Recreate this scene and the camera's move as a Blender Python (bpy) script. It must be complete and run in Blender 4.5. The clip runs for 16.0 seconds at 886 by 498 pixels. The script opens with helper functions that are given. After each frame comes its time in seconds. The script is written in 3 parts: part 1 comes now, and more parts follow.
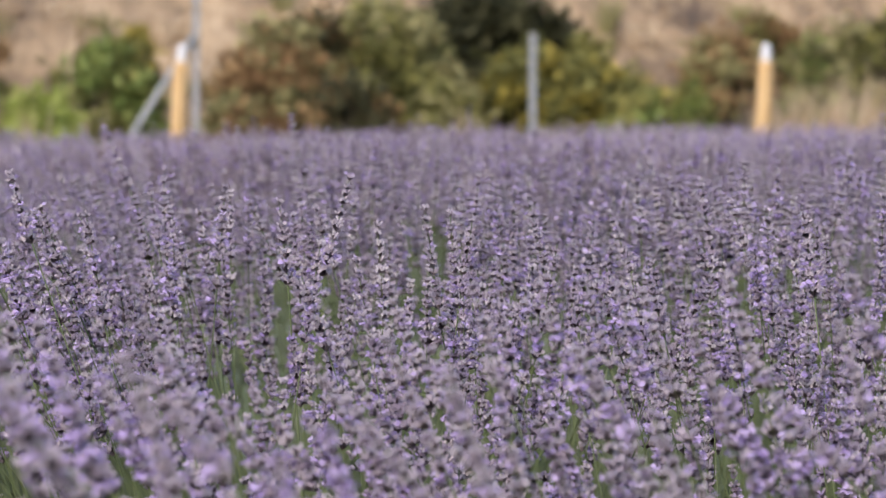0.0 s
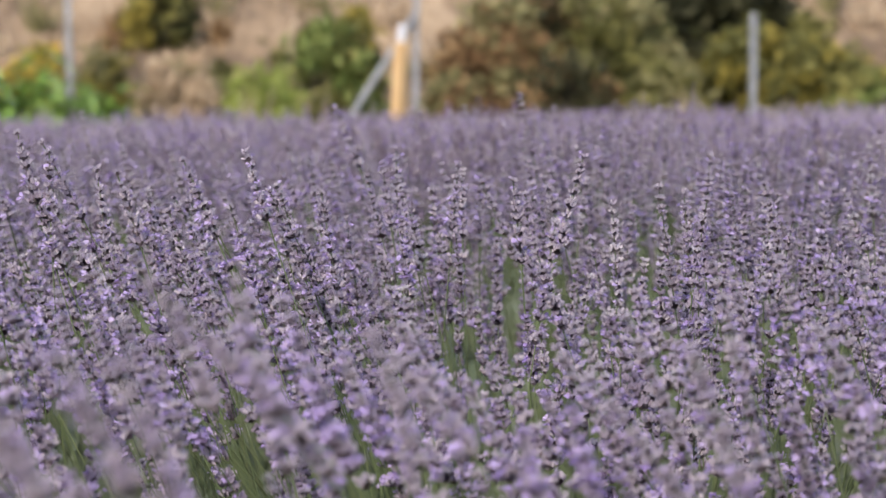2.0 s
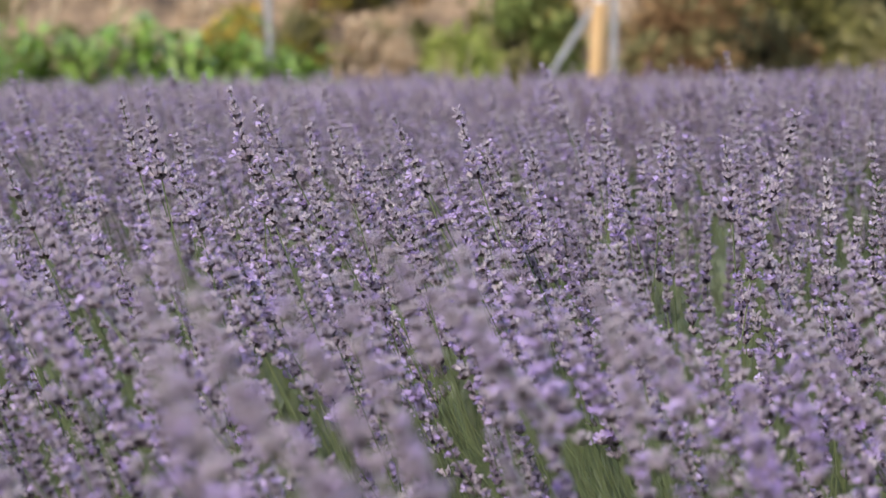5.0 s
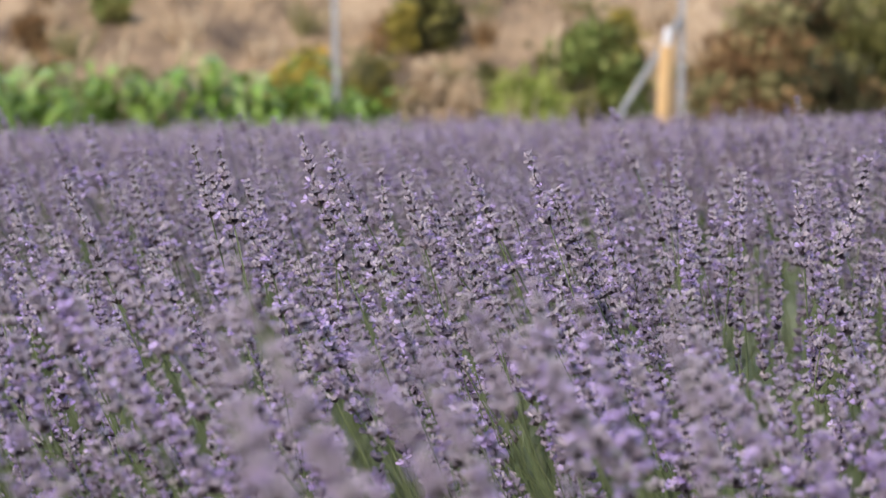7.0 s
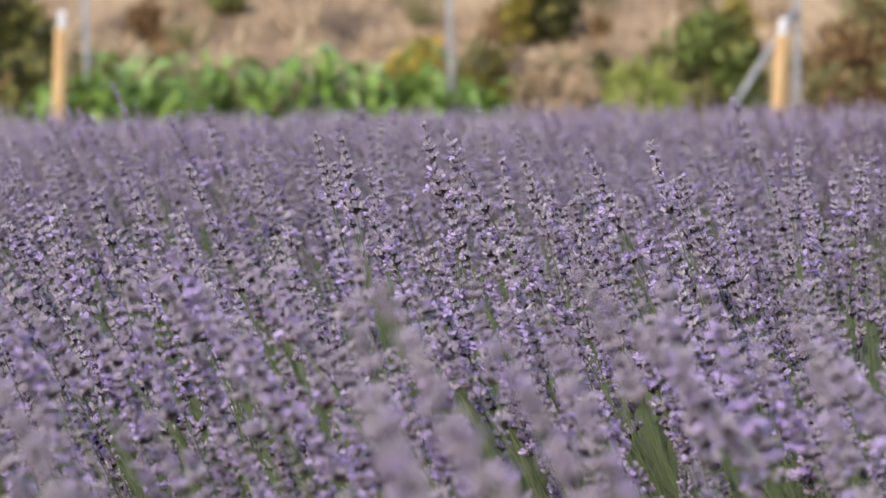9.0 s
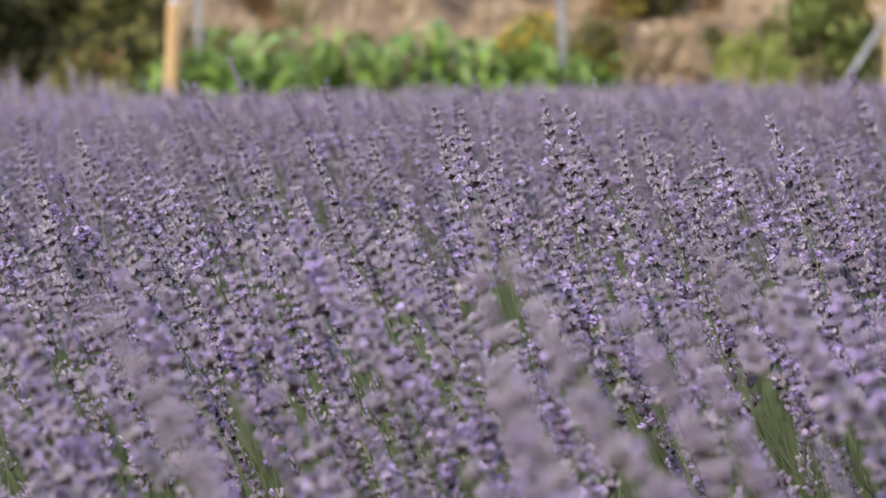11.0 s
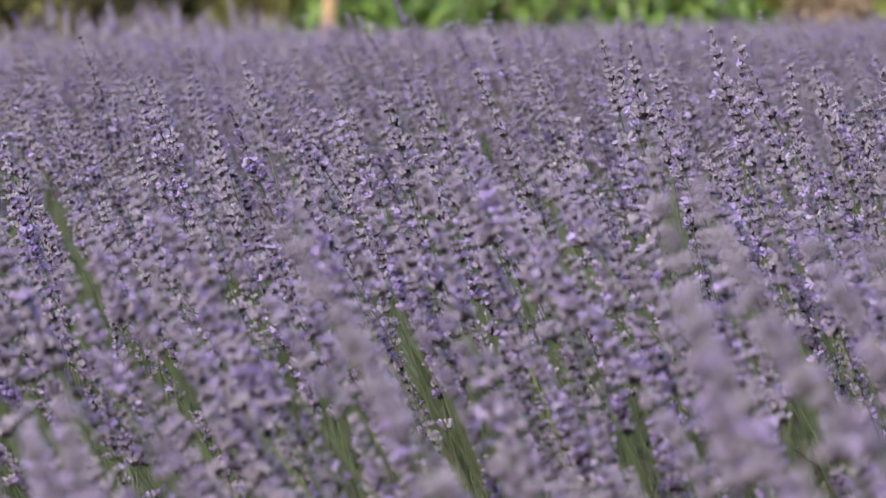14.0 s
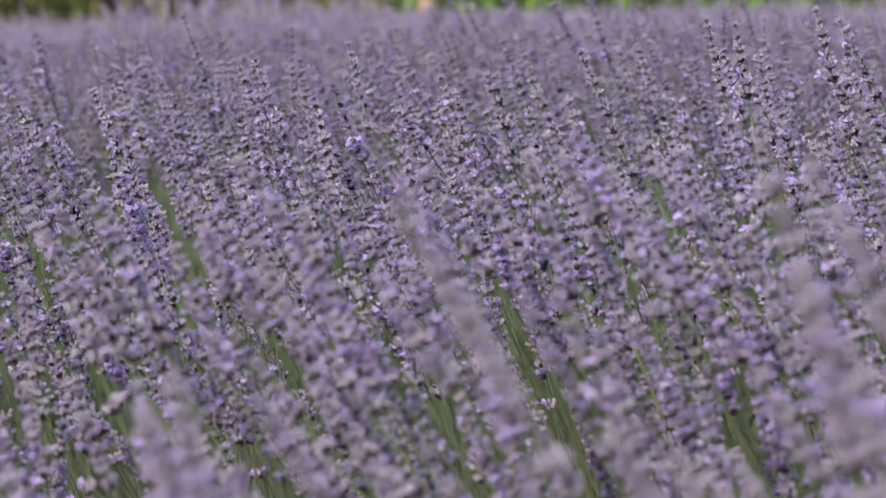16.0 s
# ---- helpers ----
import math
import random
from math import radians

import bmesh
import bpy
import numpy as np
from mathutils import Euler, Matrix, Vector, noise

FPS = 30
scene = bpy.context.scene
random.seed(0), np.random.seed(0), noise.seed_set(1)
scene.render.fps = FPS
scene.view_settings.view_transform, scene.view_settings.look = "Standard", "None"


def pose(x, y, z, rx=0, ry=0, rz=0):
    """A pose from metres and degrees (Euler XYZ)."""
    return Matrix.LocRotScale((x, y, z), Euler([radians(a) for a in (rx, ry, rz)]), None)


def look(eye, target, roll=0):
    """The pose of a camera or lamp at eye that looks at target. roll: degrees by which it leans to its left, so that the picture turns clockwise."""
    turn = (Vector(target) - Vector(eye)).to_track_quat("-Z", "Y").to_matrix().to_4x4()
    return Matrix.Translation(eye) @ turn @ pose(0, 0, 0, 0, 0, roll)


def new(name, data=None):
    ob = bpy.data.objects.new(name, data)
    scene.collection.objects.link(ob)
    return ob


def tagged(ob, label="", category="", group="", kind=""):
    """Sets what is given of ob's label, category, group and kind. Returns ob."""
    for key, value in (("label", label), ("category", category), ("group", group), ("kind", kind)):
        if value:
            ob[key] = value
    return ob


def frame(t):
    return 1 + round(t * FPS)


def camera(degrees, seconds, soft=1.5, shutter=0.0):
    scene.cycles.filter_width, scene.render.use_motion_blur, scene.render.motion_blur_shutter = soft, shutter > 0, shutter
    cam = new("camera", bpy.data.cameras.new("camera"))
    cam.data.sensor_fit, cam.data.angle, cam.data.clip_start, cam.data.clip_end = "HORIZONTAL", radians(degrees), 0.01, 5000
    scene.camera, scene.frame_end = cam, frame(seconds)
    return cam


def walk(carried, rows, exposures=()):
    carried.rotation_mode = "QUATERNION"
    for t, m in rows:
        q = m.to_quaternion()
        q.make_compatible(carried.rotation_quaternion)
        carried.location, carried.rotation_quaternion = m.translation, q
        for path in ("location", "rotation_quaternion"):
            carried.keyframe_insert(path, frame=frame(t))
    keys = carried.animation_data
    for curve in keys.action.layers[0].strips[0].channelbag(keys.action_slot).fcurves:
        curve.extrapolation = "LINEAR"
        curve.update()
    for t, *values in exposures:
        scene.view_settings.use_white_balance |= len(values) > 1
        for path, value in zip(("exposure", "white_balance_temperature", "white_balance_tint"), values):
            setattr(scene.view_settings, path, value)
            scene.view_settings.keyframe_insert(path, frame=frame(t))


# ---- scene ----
# the camera pans on a tripod; its lens sits a quarter of a metre ahead of the pan axis
LEVER, AXIS_Z, EYE_Z = 0.25, 0.8933, 0.88
PAN = [  # seconds, heading, tilt
    (0.0, -8.689, 87.248), (0.5, -7.888, 87.2), (1.0, -6.906, 87.114), (1.5, -5.888, 87.011),
    (2.0, -4.751, 86.891), (2.5, -3.737, 86.736), (3.0, -2.847, 86.55), (3.5, -2.239, 86.376),
    (4.0, -1.772, 86.207), (4.2, -1.63, 86.147), (6.3, -0.538, 86.599), (6.5, -0.395, 86.718),
    (7.0, 0, 86.95), (7.5, 0.438, 87.03), (8.0, 0.959, 86.985), (8.5, 1.478, 86.893),
    (9.0, 2.053, 86.769), (9.2, 2.277, 86.725), (11.3, 4.352, 86.258), (11.5, 4.561, 86.208),
    (12.0, 5.041, 86.002), (12.5, 5.464, 85.774), (13.0, 5.925, 85.547), (13.5, 6.366, 85.359),
    (14.0, 6.871, 85.179), (14.5, 7.358, 85.047), (15.0, 7.879, 84.949), (15.5, 8.299, 84.887),
    (16.0, 8.616, 84.839),
]
cam = camera(16.0, 16.0, soft=1.5)
walk(cam, [(t, pose(-LEVER * math.sin(radians(h)), LEVER * math.cos(radians(h)), AXIS_Z + LEVER * math.sin(radians(tilt - 90)), tilt, 0, h))
           for t, h, tilt in PAN], exposures=[(0.0, 0.15, 7150, 13), (9.2, 0.15, 7200, 13), (12.5, 0.13, 7050, 14), (15.0, 0.12, 6850, 17), (16.0, 0.12, 6850, 17)])
cam.data.dof.use_dof = True
cam.data.dof.focus_distance = 3.1
cam.data.dof.aperture_fstop = 8.8
cam.data.dof.aperture_blades = 7

# ---- world and sun ----
SUN_EL, SUN_AZ = 49.0, 210.0          # height, and compass bearing from +y clockwise: behind the camera, to its left
world = bpy.data.worlds.new("sky")
scene.world = world
world.use_nodes = True
wn, wl = world.node_tree.nodes, world.node_tree.links
sky = wn.new("ShaderNodeTexSky")
sky.sky_type = "NISHITA"
sky.sun_disc = False
sky.sun_elevation, sky.sun_rotation = radians(SUN_EL), radians(SUN_AZ)
sky.dust_density = 1.5
wl.new(sky.outputs[0], wn["Background"].inputs[0])
wn["Background"].inputs[1].default_value = 0.30
sun = new("sun", bpy.data.lights.new("sun", "SUN"))
sun.data.energy, sun.data.angle, sun.data.color = 2.8, radians(0.53), (1.0, 0.95, 0.87)
sd = Vector((math.sin(radians(SUN_AZ)) * math.cos(radians(SUN_EL)), math.cos(radians(SUN_AZ)) * math.cos(radians(SUN_EL)),
             math.sin(radians(SUN_EL))))
sun.matrix_world = look(sd * 50, (0, 0, 0))


# ---- materials ----
def mat(name, colours, rough=0.8, spread="island", scale=8.0, fine=60.0, bump=0.0, through_light=0.0, metal=0.0, grain=0.35, stretch=None):
    """Colours along a ramp, picked piece by piece (island or object) or by noise, with a finer grain over it."""
    m = bpy.data.materials.new(name)
    m.use_nodes = True
    n, l = m.node_tree.nodes, m.node_tree.links
    bsdf = n["Principled BSDF"]
    bsdf.inputs["Roughness"].default_value = rough
    bsdf.inputs["Metallic"].default_value = metal
    if spread == "island" and rough > 0.5:
        bsdf.inputs["Specular IOR Level"].default_value = 0.2
    ramp = n.new("ShaderNodeValToRGB")
    el = ramp.color_ramp.elements
    while len(el) < len(colours):
        el.new(0.5)
    for i, c in enumerate(colours):
        el[i].position, el[i].color = i / max(1, len(colours) - 1), (*c, 1)
    tex = n.new("ShaderNodeTexCoord")
    src = tex.outputs["Object"]
    if stretch:
        mp = n.new("ShaderNodeMapping")
        mp.inputs["Scale"].default_value = stretch
        l.new(src, mp.inputs[0])
        src = mp.outputs[0]
    broad = n.new("ShaderNodeTexNoise")
    broad.inputs["Scale"].default_value, broad.inputs["Detail"].default_value = scale, 5
    l.new(src, broad.inputs[0])
    small = n.new("ShaderNodeTexNoise")
    small.inputs["Scale"].default_value, small.inputs["Detail"].default_value = fine, 3
    l.new(src, small.inputs[0])
    mixer = n.new("ShaderNodeMath")
    mixer.operation = "MULTIPLY_ADD"
    l.new(small.outputs[0], mixer.inputs[0])
    mixer.inputs[1].default_value = grain
    add = n.new("ShaderNodeMath")
    add.operation = "ADD"
    if spread == "noise":
        wide = n.new("ShaderNodeMapRange")
        wide.inputs[1].default_value, wide.inputs[2].default_value = 0.3, 0.7
        l.new(broad.outputs[0], wide.inputs[0])
        l.new(wide.outputs[0], mixer.inputs[2])
    elif spread == "object":
        info = n.new("ShaderNodeObjectInfo")
        l.new(info.outputs["Random"], mixer.inputs[2])
    else:
        geo, info, both = n.new("ShaderNodeNewGeometry"), n.new("ShaderNodeObjectInfo"), n.new("ShaderNodeMix")
        both.inputs[0].default_value = 0.3
        l.new(geo.outputs["Random Per Island"], both.inputs[2])
        l.new(info.outputs["Random"], both.inputs[3])
        l.new(both.outputs[0], mixer.inputs[2])
    l.new(mixer.outputs[0], add.inputs[0])
    add.inputs[1].default_value = -grain * 0.5
    l.new(add.outputs[0], ramp.inputs[0])
    l.new(ramp.outputs[0], bsdf.inputs["Base Color"])
    if bump:
        b = n.new("ShaderNodeBump")
        b.inputs["Strength"].default_value, b.inputs["Distance"].default_value = bump, 0.02
        l.new(small.outputs[0], b.inputs["Height"])
        l.new(b.outputs[0], bsdf.inputs["Normal"])
    if through_light:
        t = n.new("ShaderNodeBsdfTranslucent")
        l.new(ramp.outputs[0], t.inputs[0])
        mix = n.new("ShaderNodeMixShader")
        mix.inputs[0].default_value = through_light
        l.new(bsdf.outputs[0], mix.inputs[1])
        l.new(t.outputs[0], mix.inputs[2])
        l.new(mix.outputs[0], n["Material Output"].inputs[0])
    return m


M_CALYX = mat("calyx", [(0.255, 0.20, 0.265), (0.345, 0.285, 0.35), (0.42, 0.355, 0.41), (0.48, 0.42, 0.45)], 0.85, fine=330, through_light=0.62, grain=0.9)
# paler than the calyx: its down, and sunlight on the tips put into the colour
M_LIT_MOUTH = mat("calyx_lit_mouth", [(0.35, 0.285, 0.375), (0.47, 0.395, 0.485), (0.58, 0.51, 0.57), (0.67, 0.61, 0.635)], 0.9, fine=330, through_light=0.45, grain=0.7)
M_PETAL = mat("petal", [(0.32, 0.225, 0.51), (0.45, 0.35, 0.625), (0.56, 0.465, 0.68)], 0.6, fine=300, through_light=0.3, grain=0.6)
M_FADED = mat("faded_calyx", [(0.16, 0.12, 0.13), (0.33, 0.27, 0.27), (0.52, 0.45, 0.43)], 0.9, fine=330, through_light=0.3, grain=0.8)
M_STEM = mat("stem", [(0.075, 0.105, 0.045), (0.135, 0.175, 0.078), (0.25, 0.28, 0.15)], 0.6, fine=90, through_light=0.15)
M_LEAF = mat("lavender_leaf", [(0.06, 0.085, 0.05), (0.11, 0.14, 0.085), (0.19, 0.21, 0.15)], 0.7, through_light=0.1)
M_SOIL = mat("soil", [(0.09, 0.065, 0.045), (0.16, 0.115, 0.08), (0.24, 0.18, 0.12)], 0.95, "noise", 3, 40, 0.6)
M_BANK = mat("dry_bank", [(0.045, 0.029, 0.02), (0.15, 0.101, 0.06), (0.26, 0.18, 0.108), (0.36, 0.262, 0.165)], 0.95, "noise", 2.6, 16, 1.0, grain=0.9, stretch=(1, 0.4, 0.4))
M_STRAW = mat("straw", [(0.30, 0.205, 0.13), (0.48, 0.36, 0.24), (0.68, 0.55, 0.40)], 0.8, through_light=0.2)
M_WOOD = mat("post_wood", [(0.44, 0.265, 0.115), (0.56, 0.36, 0.17), (0.64, 0.44, 0.235)], 0.75, "noise", 3, 30, 0.3, stretch=(6, 6, 0.7))
M_CAP = mat("white_paint", [(0.52, 0.52, 0.54), (0.66, 0.66, 0.68)], 0.6, "noise", 20, 90, 0.15)
M_STEEL = mat("galvanised", [(0.20, 0.21, 0.23), (0.28, 0.29, 0.31), (0.36, 0.37, 0.39)], 0.55, "noise", 9, 80, 0.1, metal=0.25)
# palest colour paints sun glints on the leaves, darkest the shade between them
M_CORN = mat("maize_leaf_glints", [(0.015, 0.045, 0.006), (0.06, 0.14, 0.015), (0.16, 0.28, 0.045), (0.32, 0.43, 0.13), (0.62, 0.70, 0.42)], 0.2, fine=9, through_light=0.2, grain=0.9)
M_BARK = mat("bark", [(0.09, 0.065, 0.05), (0.17, 0.13, 0.09)], 0.9, "noise", 12, 60, 0.5)
FOLIAGE = {
    "olive": mat("olive_leaf", [(0.055, 0.06, 0.02), (0.16, 0.155, 0.05), (0.30, 0.27, 0.085)], 0.7, through_light=0.15),
    "gold": mat("gold_leaf", [(0.13, 0.11, 0.02), (0.26, 0.21, 0.045), (0.38, 0.31, 0.08)], 0.7, through_light=0.2),
    "green": mat("green_leaf", [(0.055, 0.085, 0.022), (0.17, 0.22, 0.06), (0.33, 0.37, 0.13)], 0.65, through_light=0.15),
    "lime": mat("lime_leaf", [(0.14, 0.185, 0.037), (0.28, 0.335, 0.078), (0.44, 0.465, 0.15)], 0.65, through_light=0.25),
    # near black: dark leaves with the shade of the scrub put into the colour
    "dark": mat("shade_dark_leaf", [(0.015, 0.017, 0.008), (0.035, 0.035, 0.015), (0.07, 0.065, 0.03)], 0.8),
    "brown": mat("dry_leaf", [(0.09, 0.045, 0.022), (0.21, 0.12, 0.056), (0.40, 0.27, 0.14)], 0.85, through_light=0.15),
    "sage": mat("sage_leaf", [(0.11, 0.10, 0.045), (0.24, 0.22, 0.10), (0.38, 0.335, 0.17)], 0.8, through_light=0.15),
    "straw": M_STRAW,
    "orange": mat("orange_flower", [(0.45, 0.24, 0.03), (0.62, 0.38, 0.05), (0.50, 0.45, 0.12)], 0.7, through_light=0.25),
}


# ---- mesh helpers ----
def np_mesh(name, verts, tris, slots, mats):
    me = bpy.data.meshes.new(name)
    verts, tris = np.asarray(verts, np.float32), np.asarray(tris, np.int32)
    me.vertices.add(len(verts))
    me.vertices.foreach_set("co", verts.ravel())
    me.loops.add(tris.size)
    me.loops.foreach_set("vertex_index", tris.ravel())
    me.polygons.add(len(tris))
    me.polygons.foreach_set("loop_start", np.arange(0, tris.size, 3, dtype=np.int32))
    for m in mats:
        me.materials.append(m)
    me.polygons.foreach_set("material_index", np.asarray(slots, np.int32))
    me.update(calc_edges=True)
    return me


def part(name, me, parent, label="", m=None):
    ob = new(name, me)
    ob.parent = parent
    if m is not None:
        ob.matrix_basis = m
    if label:
        ob["label"] = label
    return ob


def bm_mesh(name, bm, *mats):
    me = bpy.data.meshes.new(name)
    bm.to_mesh(me)
    bm.free()
    for m in mats:
        me.materials.append(m)
    return me


class Soup:
    """Gathers triangles of several materials."""

    def __init__(self):
        self.v, self.f, self.s, self.n, self.tags, self.tag = [], [], [], 0, [], -1

    def add(self, verts, tris, slot):
        self.v.append(np.asarray(verts, float).reshape(-1, 3))
        self.f.append(np.asarray(tris, int).reshape(-1, 3) + self.n)
        self.s.append(np.broadcast_to(slot, len(self.f[-1])).astype(int))
        self.tags.append(np.full(len(self.f[-1]), self.tag, int))
        self.n += len(self.v[-1])

    def arrays(self):
        return np.vstack(self.v), np.vstack(self.f), np.concatenate(self.s)


def tube(points, radii, sides):
    """A tapering tube through points, closed with a tip if the last radius is zero."""
    verts, tris = [], []
    points = [np.array(p, float) for p in points]
    for i, (p, r) in enumerate(zip(points, radii)):
        d = points[min(i + 1, len(points) - 1)] - points[max(i - 1, 0)]
        d /= np.linalg.norm(d) + 1e-9
        a = np.cross(d, (0.31, 0.93, 0.17))
        a /= np.linalg.norm(a)
        b = np.cross(d, a)
        for k in range(sides):
            w = 2 * math.pi * k / sides
            verts.append(p + r * (math.cos(w) * a + math.sin(w) * b))
    for i in range(len(points) - 1):
        for k in range(sides):
            k2 = (k + 1) % sides
            p, q, r, s = i * sides + k, i * sides + k2, (i + 1) * sides + k2, (i + 1) * sides + k
            tris += [(p, q, r), (p, r, s)]
    return verts, tris


def blade(base, way, side, length, width, bend, steps=4, fold=0.0):
    """A leaf blade that rises along way, narrows to its tip and bends over."""
    base, way, side = np.array(base, float), np.array(way, float), np.array(side, float)
    way /= np.linalg.norm(way)
    verts, tris, p, d = [], [], base.copy(), way.copy()
    for i in range(steps + 1):
        u = i / steps
        w = width * 0.5 * (0.45 + 1.6 * u * (1 - u) + 0.2 * (1 - u)) * (1 - u ** 3) + 0.0004
        up = np.cross(side, d)
        verts += [p - side * w + up * fold * w, p + side * w + up * fold * w]
        if i:
            a = 2 * i
            tris += [(a - 2, a - 1, a + 1), (a - 2, a + 1, a)]
        d = d + np.array((0, 0, -bend / steps)) + np.array((way[0], way[1], 0)) * bend * 0.35 / steps
        d /= np.linalg.norm(d)
        p = p + d * length / steps
    return verts, tris


# ---- lavender stalks: stem, whorls of calyxes, open petals ----
def whorl(s, rng, c, size, lod, husk, bloom):
    """One ring of calyxes that spring from the stem: tubes coloured darker as in shade, flaring to downy mouths
    coloured pale as in sun, some with an open two-lipped flower.
    """
    count = int(rng.integers(8, 11)) if lod == 0 else 6
    sides = 4 if lod == 0 else 3
    wide = 1.0 if lod == 0 else 1.45
    vs, fs, slots = [np.array(c)], [], []
    turn = rng.uniform(0, 6.28)
    for j in range(count):
        a = turn + 6.283 * j / count + rng.uniform(-0.3, 0.3)
        lift = rng.uniform(0.72, 1.32)
        rise = np.array((0, 0, size * rng.uniform(-0.0015, 0.0018)))
        out = np.array((math.cos(a) * math.cos(lift), math.sin(a) * math.cos(lift), math.sin(lift)))
        side = np.array((-math.sin(a), math.cos(a), 0))
        up = np.cross(out, side)
        ln = 0.0090 * size * rng.uniform(0.8, 1.2)
        w1 = 0.00125 * size * wide * rng.uniform(0.9, 1.15)
        k0 = len(vs)
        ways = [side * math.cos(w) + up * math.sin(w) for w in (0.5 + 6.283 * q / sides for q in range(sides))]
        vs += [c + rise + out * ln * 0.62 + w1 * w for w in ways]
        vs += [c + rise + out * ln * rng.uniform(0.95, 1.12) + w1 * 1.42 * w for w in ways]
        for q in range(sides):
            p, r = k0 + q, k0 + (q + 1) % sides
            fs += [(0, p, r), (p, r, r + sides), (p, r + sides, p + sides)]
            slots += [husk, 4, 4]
        root = k0 + sides
        if rng.random() < bloom:
            pw = 0.0033 * size * rng.uniform(0.75, 1.3) * (1 if lod == 0 else 1.25)
            t1 = c + rise + out * (ln + pw * 0.7)
            for w in ((0.55, 2.55, 3.75, 4.7, 5.7) if lod == 0 else (0.9, 3.0, 5.1)):
                w += rng.uniform(-0.2, 0.2)
                q, half = t1 + out * pw * rng.uniform(-0.3, 0.45), 0.42 if lod == 0 else 0.6
                k1 = len(vs)
                vs += [q + pw * rng.uniform(0.75, 1.15) * (side * math.cos(w + e) + up * math.sin(w + e)) for e in (-half, half)]
                fs.append((root, k1, k1 + 1))
                slots.append(2)
    s.add(vs, fs, slots)


def stalk(rng, lod, husk=1):
    """One flower stalk, foot at the origin. lod 0: each calyx an open tube; 1: simpler; 2 to 4: for the distance."""
    s = Soup()
    total = rng.uniform(0.52, 0.60)
    n = int(rng.integers(9, 14))
    pitch = rng.uniform(0.0070, 0.0090)
    head = n * pitch
    bow = rng.uniform(-0.03, 0.04, 2)

    def axis(h):
        u = h / total
        return np.array((bow[0] * u * u, bow[1] * u * u, h))

    hs = (0, total * 0.5, total - head, total - 0.004) if lod < 2 else (total * 0.35, total - 0.01)
    s.add(*tube([axis(h) for h in hs], [0.0008] * (len(hs) - 1) + [0.0005], 3 if lod < 2 else 2), 0)
    levels = [total - head + pitch * (i + 0.25 * math.sin(1.7 * i)) for i in range(n)]
    if rng.random() < 0.6:
        levels.insert(0, levels[0] - rng.uniform(0.014, 0.035))
    if lod == 3:
        levels = levels[::2]
    if lod == 4:
        # beyond the camera's sweep: the head as one slender spindle
        low, mid, top = axis(levels[0] - 0.005), axis(levels[0] + head * 0.3), axis(total)
        ring = [mid + 0.015 * np.array((math.cos(w), math.sin(w), 0)) for w in (0.3, 2.4, 4.5)]
        slot = 2 if rng.random() < 0.3 else husk
        s.add([low, *ring, top], [(0, 2, 1), (0, 3, 2), (0, 1, 3), (4, 1, 2), (4, 2, 3), (4, 3, 1)], slot)
        return *s.arrays(), np.concatenate(s.tags)
    bloom = rng.uniform(0.12, 0.5) if husk == 1 else 0.05
    for i, h in enumerate(levels):
        u = (h - levels[0]) / (levels[-1] - levels[0] + 1e-6)
        size = (1.17 - 0.50 * u) * rng.uniform(0.85, 1.12)
        c = axis(h)
        s.tag = i
        if lod < 2:
            whorl(s, rng, c, size, lod, husk, bloom * (1.1 - 0.6 * u) * rng.choice((0.4, 1.0, 1.8)))
            continue
        # a ring of a few pointed lobes round the stem
        k = 3
        r, up = 0.0070 * size * (1 if lod == 2 else 1.3), 0.0088 * size * (1 if lod == 2 else 1.7)
        turn = rng.uniform(0, 6.28)
        ring = [(c[0] + r * math.cos(turn + 6.283 * j / k), c[1] + r * math.sin(turn + 6.283 * j / k), c[2] + up * rng.uniform(0.3, 1.2))
                for j in range(k)]
        slot = 2 if rng.random() < bloom * 0.75 else 4 if rng.random() < 0.75 else husk
        if lod == 2:
            vs = [c - (0, 0, 0.002)] + ring + [c + (0, 0, up * 0.7)]
            fs = [(0, 1 + (j + 1) % k, 1 + j) for j in range(k)]
            # upper faces get the pale mouth colour, painted as sunlit tops
            s.add(vs[1:], [(k, j, (j + 1) % k) for j in range(k)], 2 if slot == 2 else 4)
        else:
            vs = [c - (0, 0, 0.004)] + ring
            fs = [(0, 2, 1), (0, 3, 2), (0, 1, 3), (1, 2, 3)]
        s.add(vs, fs, slot)
    return *s.arrays(), np.concatenate(s.tags)


LAV = (M_STEM, M_CALYX, M_PETAL, M_FADED, M_LIT_MOUTH)
rng = np.random.default_rng(7)
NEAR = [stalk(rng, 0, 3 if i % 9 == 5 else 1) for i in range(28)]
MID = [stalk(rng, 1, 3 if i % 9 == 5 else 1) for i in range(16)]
FAR = [stalk(rng, 2, 3 if i % 9 == 5 else 1) for i in range(16)]
OUTER = [stalk(rng, 4, 3 if i % 9 == 5 else 1) for i in range(16)]
REMOTE = [stalk(rng, 3, 3 if i % 9 == 5 else 1) for i in range(16)]


def mean_lean(x, y):
    """The breeze lays the near edge over to -x; farther out, towards +x, the crop stands straighter."""
    d = math.hypot(x, y)
    far = min(1.0, max(0.0, (d - 2.4) / 0.9))
    straight = min(1.0, max(0.0, (x / y - 0.04) / 0.09))
    return -26 + far * (8 + 17 * straight)


